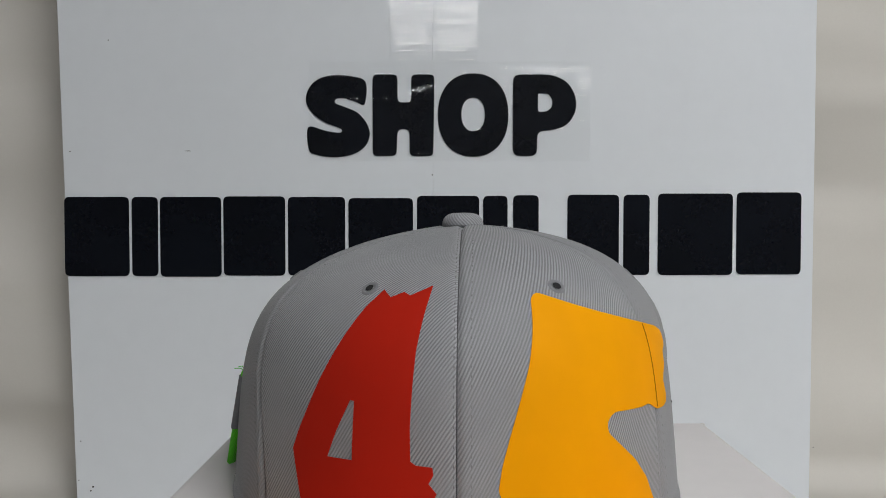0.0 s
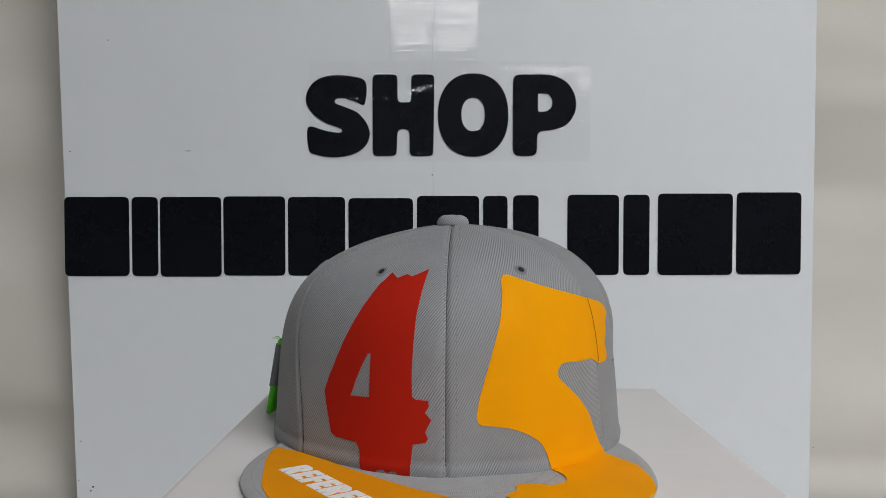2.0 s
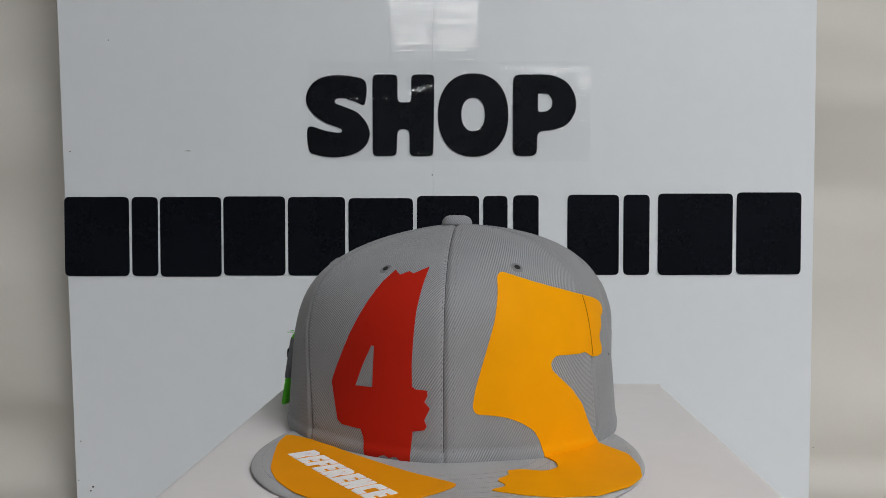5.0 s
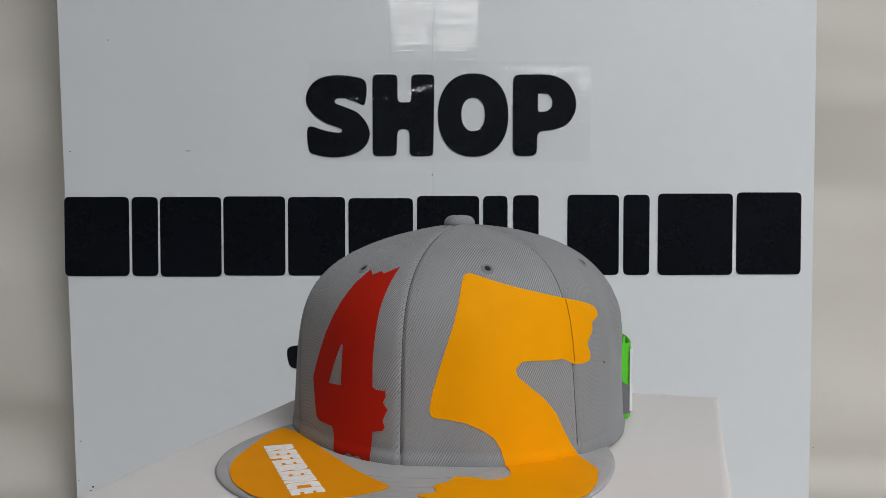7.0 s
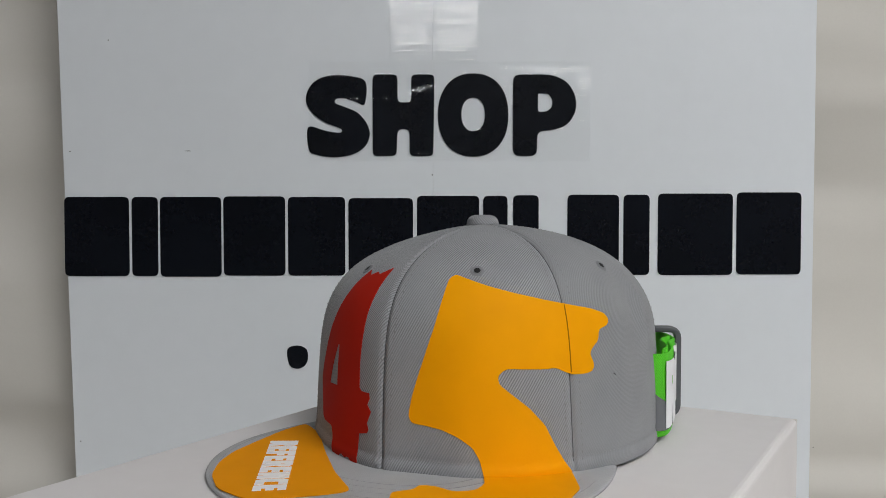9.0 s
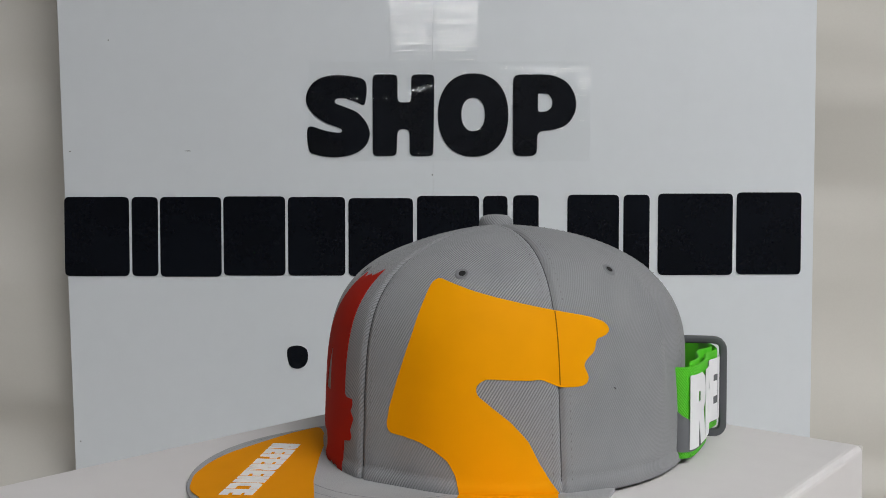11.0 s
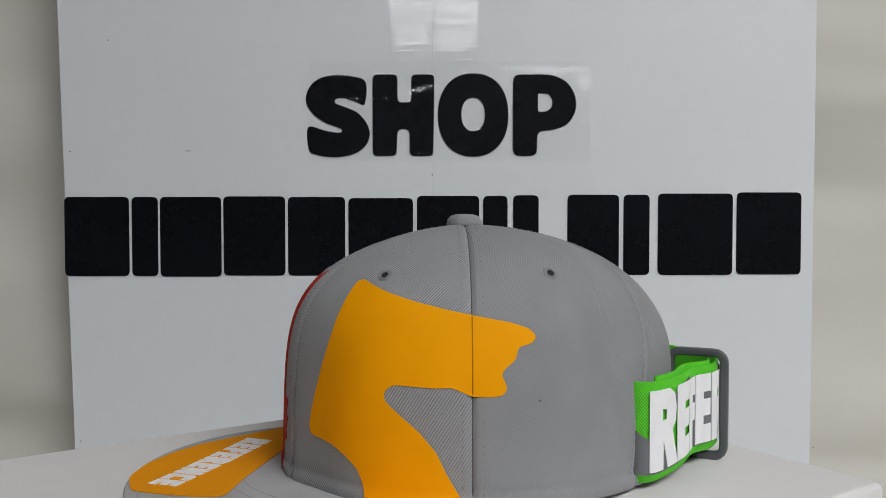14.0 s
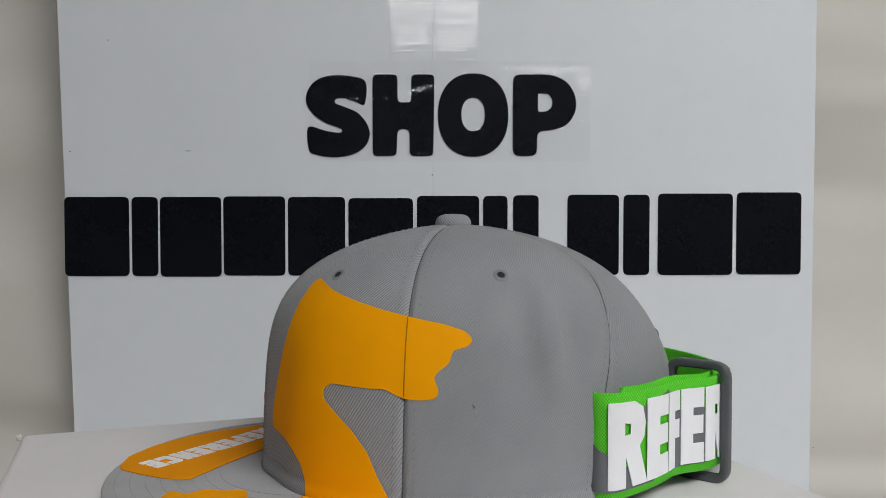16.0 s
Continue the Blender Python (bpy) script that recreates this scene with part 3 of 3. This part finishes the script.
def buckle_mesh(bar, out):
    """A rounded rectangular plastic loop round the strap."""
    bm = bmesh.new()
    out, up = Vector(out).normalized(), Vector((0, 0, 1))
    c = Vector(bar) - out * 0.0122
    along = up.cross(out)
    w, h = 0.0128, 0.0248
    line = rounded([(-w, -h), (w, -h), (w, h), (-w, h)], 0.0055, 5)
    sect = rounded([(-0.0019, -0.0024), (0.0019, -0.0024), (0.0019, 0.0024), (-0.0019, 0.0024)], 0.0009, 2)
    rings = []
    for i, p in enumerate(line):
        q = (line[(i + 1) % len(line)] - line[i - 1]).normalized()
        nrm = Vector((q.y, -q.x))
        ring = []
        for a, b in sect:
            uvp = p + nrm * a
            ring.append(bm.verts.new(c + out * uvp.x + up * uvp.y + along * b))
        rings.append(ring)
    n, m = len(rings), len(sect)
    for i in range(n):
        for k in range(m):
            bm.faces.new((rings[i][k], rings[i][(k + 1) % m], rings[(i + 1) % n][(k + 1) % m], rings[(i + 1) % n][k]))
    bmesh.ops.recalc_face_normals(bm, faces=bm.faces)
    return bm


def dome(cx, cy, z, r, h):
    """The cloth-covered button on the crown's top."""
    bm = bmesh.new()
    uv = bm.loops.layers.uv.new("UVMap")
    n, rings = 28, []
    for k in range(10):
        a = k / 9
        rad, up = (r * (0.86 + 0.14 * min(a * 4, 1)), h * 0.5 * a * 1.2) if a < 0.35 else (r * math.cos((a - 0.35) / 0.65 * math.pi / 2) ** 0.55, h * (0.21 + 0.79 * math.sin((a - 0.35) / 0.65 * math.pi / 2)))
        rad = max(rad, 0.0002)
        rings.append([bm.verts.new((cx + rad * math.cos(t), cy + rad * math.sin(t), z + up + 0.0002 * noise.noise((rad * 300 * math.cos(t), rad * 300 * math.sin(t), up * 200)))) for t in (i * 2 * math.pi / n for i in range(n))])
    for a, b in zip(rings, rings[1:]):
        for i in range(n):
            bm.faces.new((a[i], a[(i + 1) % n], b[(i + 1) % n], b[i]))
    bm.faces.new(rings[-1])
    bmesh.ops.recalc_face_normals(bm, faces=bm.faces)
    for f in bm.faces:
        for lp in f.loops:
            c = lp.vert.co
            lp[uv].uv = (math.atan2(c.y - cy, c.x - cx) * 0.006 + c.z * 0.7, c.z)
    return bm


def eyelet(cap, deg, mm):
    p, n = crown_z(deg, mm, 0.0), Vector(pick(NORMAL, deg + 190.0, s_at(deg, mm) * NS)).normalized()
    m = Matrix.Translation(p - n * 0.0003) @ n.to_track_quat("Z", "Y").to_matrix().to_4x4()
    bm = bmesh.new()
    k = 40
    rings = []
    for i in range(k):
        a = 2 * math.pi * i / k
        jag = 1.0 + (0.06 if i % 2 else -0.05)
        ring = []
        for rr, hh in ((0.0012, -0.0008), (0.0014, 0.0002), (0.0022, 0.0007 * jag), (0.0030, 0.0005), (0.0037 * jag, -0.0006)):
            ring.append(bm.verts.new((rr * math.cos(a), rr * math.sin(a), hh)))
        rings.append(ring)
    for i in range(k):
        a, b = rings[i], rings[(i + 1) % k]
        for j in range(4):
            bm.faces.new((a[j], b[j], b[j + 1], a[j + 1]))
    bmesh.ops.recalc_face_normals(bm, faces=bm.faces)
    bmesh.ops.transform(bm, matrix=m, verts=bm.verts)
    ring_ob = part("eyelet", bm, GREY, cap, "stitched grey eyelet")
    # A near-black disc stands in for the shade inside the eyelet.
    bm = bmesh.new()
    bmesh.ops.create_circle(bm, cap_ends=True, segments=20, radius=0.0015)
    bmesh.ops.transform(bm, matrix=m @ Matrix.Translation((0, 0, 0.0006)), verts=bm.verts)
    part("hole_shade", bm, HOLE_SHADE, ring_ob)


def cap_thing():
    cap = empty("snapback_cap", "grey twill flat-brim cap with red 4, yellow 5 and green strap", "cap")
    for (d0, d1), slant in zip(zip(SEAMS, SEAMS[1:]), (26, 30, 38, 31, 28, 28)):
        part("crown_panel", crown_panel(d0, d1, slant), GREY if -60 < d0 < 10 else GREY_SIDE_DIM, cap)
    for deg in SEAMS[1:]:
        for side in (-0.0010, 0.0046) if deg in (2.8, 182.7) else (-0.0040, 0.0044):
            row = seam_points(deg, side, 0.1, 0.985, 96, 0.00005)
            if deg == 61.2:  # the vinyl covers this stretch
                row = [q for q in row if not 0.044 < q[0].z < 0.077]
            part("stitching", stitch_row(row), THREAD, cap, kind="stuff")
        line = [q[0] for q in seam_points(deg, 0.0, 0.08, 0.995, 120, -0.0011)]
        part("seam_thread", tube(line, 0.00028, 5), DARK_THREAD, cap, "dark thread in the seam")
        # A dark yellow line paints the shade where the vinyl dips into the seam.
        if deg == 61.2:
            line = [q[0] for q in seam_points(deg, 0.0, 0.2, 0.9, 120, 0.00042) if 0.0446 < q[0].z < 0.0752]
            part("crease_shade_line", tube(line, 0.00026, 5), CREASE_SHADE, cap, "dark yellow shade line where the vinyl crosses the seam")
    hem = []
    for i in range(240):
        d = -110 + 220 * i / 239
        if 31 < d < 60 or -24 < d < -7:
            continue
        hem.append((crown_z(d, 7.4, 0.0), Vector(pick(NORMAL, d + 190.0, s_at(d, 7.4) * NS)).normalized()))
    part("hem_stitching", stitch_row(hem, 0.0012, 0.00026), BRIM_THREAD, cap, kind="stuff")
    for deg, mm in ((31.2, 90.0), (-25.2, 88.8), (90.4, 90.8), (-85, 90), (152, 86), (-146, 86)):
        eyelet(cap, deg, mm)
    part("button", dome(X0, Y0, TOP - 0.0012, 0.0086, 0.0062), GREY, cap, "cloth-covered button")
    brim = part("brim", brim_mesh(), GREY_BRIM, cap, "flat grey brim with rows of stitching")
    for k in range(8):
        line = [brim_edge(t, 0.005 + 0.0062 * k + 0.0003 * noise.noise((t * 30, k * 5.0, 2.0))) for t in np.linspace(-0.86, 0.86, 120)]
        part("stitch_line", tube([Vector((p.x, p.y, brim_z(p.x, p.y) + 0.00002 )) for p in line], 0.0001, 5), BRIM_THREAD, brim)

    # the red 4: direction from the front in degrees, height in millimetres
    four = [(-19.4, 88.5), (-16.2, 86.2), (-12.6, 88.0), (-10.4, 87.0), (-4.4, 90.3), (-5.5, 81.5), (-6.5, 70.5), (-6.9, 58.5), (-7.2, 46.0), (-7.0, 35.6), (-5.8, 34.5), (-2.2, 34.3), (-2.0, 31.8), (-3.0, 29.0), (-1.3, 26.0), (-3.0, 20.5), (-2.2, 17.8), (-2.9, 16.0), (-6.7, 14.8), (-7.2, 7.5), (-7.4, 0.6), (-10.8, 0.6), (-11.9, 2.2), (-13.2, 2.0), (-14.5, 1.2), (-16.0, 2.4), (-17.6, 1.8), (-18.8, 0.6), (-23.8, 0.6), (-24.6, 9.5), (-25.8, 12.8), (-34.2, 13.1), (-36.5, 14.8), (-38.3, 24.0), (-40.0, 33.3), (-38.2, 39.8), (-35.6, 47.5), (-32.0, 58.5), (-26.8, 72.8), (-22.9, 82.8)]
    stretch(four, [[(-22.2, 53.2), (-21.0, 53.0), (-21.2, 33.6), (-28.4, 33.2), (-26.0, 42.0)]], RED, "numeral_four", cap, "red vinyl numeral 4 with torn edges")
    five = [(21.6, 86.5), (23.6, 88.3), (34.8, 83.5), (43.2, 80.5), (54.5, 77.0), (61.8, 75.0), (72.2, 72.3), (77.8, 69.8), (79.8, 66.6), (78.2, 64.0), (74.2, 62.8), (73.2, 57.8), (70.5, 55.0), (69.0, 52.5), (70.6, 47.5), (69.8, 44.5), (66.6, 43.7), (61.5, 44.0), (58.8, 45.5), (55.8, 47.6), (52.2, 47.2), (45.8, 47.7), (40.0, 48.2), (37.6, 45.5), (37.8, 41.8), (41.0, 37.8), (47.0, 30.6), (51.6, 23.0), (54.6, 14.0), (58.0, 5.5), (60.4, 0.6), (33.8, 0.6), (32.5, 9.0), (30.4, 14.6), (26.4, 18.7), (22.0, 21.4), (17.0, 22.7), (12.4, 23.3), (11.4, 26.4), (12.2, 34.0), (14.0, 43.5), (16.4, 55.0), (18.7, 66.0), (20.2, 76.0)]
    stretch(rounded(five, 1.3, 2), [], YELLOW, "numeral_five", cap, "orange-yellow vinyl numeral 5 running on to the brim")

    # prints on the brim, in millimetres
    left = [(-86, -54), (-66, -64), (-40, -87), (-12, -110), (13, -127), (6, -138), (-5, -149), (-16, -158), (-37, -155), (-54, -144), (-66, -130), (-74, -115), (-79.5, -95), (-85, -72)]
    part("yellow_patch", sheet([rounded(left, 5, 3)], on_brim, (8, 8), 0.0002), BRIM_YELLOW, brim, "orange-yellow print under white lettering")
    right = [(45.5, -70), (46.5, -79.5), (52.5, -87.5), (54, -97), (48, -104), (38, -102.5), (31, -105), (33, -111), (27.5, -119), (33, -127), (25.5, -133.5), (40, -138), (52, -139), (70, -133.5), (84, -118), (90, -104), (90.5, -88), (87, -68), (74, -50), (60, -44)]
    part("yellow_patch", sheet([rounded(right, 3, 3)], on_brim, (8, 8), 0.0002), YELLOW, brim, "orange-yellow tail of the numeral 5")
    a0, along, up = Vector((-73.6, -91.2)), Vector((52.2, -58.6)), Vector((10.4, 9.2))

    def on_patch(a, b, h):
        p = a0 + along * a + up * b
        return on_brim(p.x, p.y, 0.0003 + h)

    for c, bm in block_word("REFERENCE", on_patch, gap=0.18):
        part("letter_" + c.lower(), bm, WHITE_PRINT, brim, "white block letter " + c, smooth=False)

    # a speck of lint on the side panel
    p, q = crown_z(79.2, 42.0, 0.0002), crown_z(79.9, 41.2, 0.0003)
    part("lint", tube([p, (p + q) / 2 + Vector((0, 0, 0.0003)), q], 0.00022, 5), DARK_THREAD, cap, "dark speck of lint")

    # the strap and its loop
    strap = part("strap", strap_mesh(), GREEN, cap, "bright green woven strap with white lettering")
    frayed = on_strap(STRAP_LEN - 0.012, 0.0445, 0.0)
    for k, (dx, dz) in enumerate(((-0.0052, 0.0012), (-0.0030, 0.0022), (0.0022, 0.0016))):
        part("loose_thread", tube([frayed, frayed + Vector((dx * 0.5, 0, dz)), frayed + Vector((dx, -0.001 * k, dz * 0.9))], 0.00022, 5), GREEN_EDGE, strap, "frayed green thread end")
    part("strap_tail", strap_mesh(0.020, 0.100, 0.0034, 0.0012), GREEN, cap, "folded green strap end")
    patch = lambda pts: part("grey_print", sheet([[(x * 0.001, z * 0.001) for x, z in pts]], lambda u, v, h: on_strap(u, v, h + 0.0004), (0.0015, 0.005), 0.0002), STRAP_GREY, strap)
    patch([(1, 28), (8, 22), (13, 19), (27, 9), (34, 6.5), (34, 5), (1, 5)])
    patch([(25, 36.5), (44, 42), (44, 33), (29, 31)])
    patch([(45, 29), (56, 33), (68, 31), (68, 5.5), (47, 5.5)])
    patch([(80, 40), (110, 41), (120, 20), (98, 6), (84, 12)])
    patch([(STRAP_LEN * 1000 - 60, 42), (STRAP_LEN * 1000 - 4, 42), (STRAP_LEN * 1000 - 4, 18), (STRAP_LEN * 1000 - 60, 18)])
    runs = ((11.3, 28.6), (29.6, 42.6), (43.2, 51.6), (52.6, 65.4), (66.2, 82.0), (83.0, 95.0), (96.0, 111.0), (112.0, 125.0), (126.0, 138.0))
    for c, bm in block_word("REFERENCE", lambda a, b, h: on_strap(a * 0.001, 0.0060 + 0.0347 * b, h + 0.0009), runs, step=(0.7, 0.3)):
        part("letter_" + c.lower(), bm, WHITE_PRINT, strap, "white block letter " + c, smooth=False)
    part("buckle", buckle_mesh((0.0655, 0.0985, 0.0245), (0.83, 0.56, 0)), BUCKLE, cap, "dark grey plastic strap loop")
    part("buckle", buckle_mesh((-0.038, 0.1215, 0.0275), (-0.24, 0.97, 0)), BUCKLE, cap, "dark grey plastic strap loop")
    return cap


room()
backdrop()
sign_board()
tapes()
display = display_box()
cap = cap_thing()


def motions():
    """The box is drawn back and then turned, carrying the cap."""
    rows = ((0.0, 0.0116, 0.3581, -5.33), (0.5, 0.0098, 0.3887, -4.98), (1.0, 0.0087, 0.4211, -4.65), (1.5, 0.0089, 0.4404, -5.3), (2.0, 0.0086, 0.4583, -5.39), (2.5, 0.0086, 0.4704, -5.45), (3.0, 0.0087, 0.4802, -5.18), (3.5, 0.0087, 0.4824, -5.06), (4.0, 0.0084, 0.4827, -2.95), (4.2, 0.0084, 0.4827, -2.6), (6.3, 0.0175, 0.4746, -18.26), (6.5, 0.0175, 0.4746, -18.26), (7.0, 0.0136, 0.4714, -21.52), (7.5, 0.0136, 0.4714, -21.51), (8.0, 0.0184, 0.4662, -25.89), (8.5, 0.0219, 0.462, -31.0), (9.0, 0.0263, 0.4543, -35.84), (9.2, 0.0273, 0.4533, -36.4), (11.3, 0.0322, 0.4277, -47.0), (11.5, 0.0322, 0.4277, -47.04), (12.0, 0.0313, 0.4281, -47.65), (12.5, 0.0282, 0.4276, -49.61), (13.0, 0.0254, 0.4227, -51.76), (13.5, 0.0212, 0.4159, -56.19), (14.0, 0.0159, 0.4112, -60.32), (14.5, 0.0133, 0.41, -62.61), (15.0, 0.0122, 0.4056, -67.45), (15.5, 0.011, 0.4043, -70.74), (16.0, 0.0103, 0.4035, -74.96))
    walk(display, [(t, pose(x, y, TABLE_Z + 0.003, 0, 0, a + BOX_TURN)) for t, x, y, a in rows])
    walk(cap, [(t, pose(x, y, HAT_Z, 0, 0, a)) for t, x, y, a in rows])


motions()
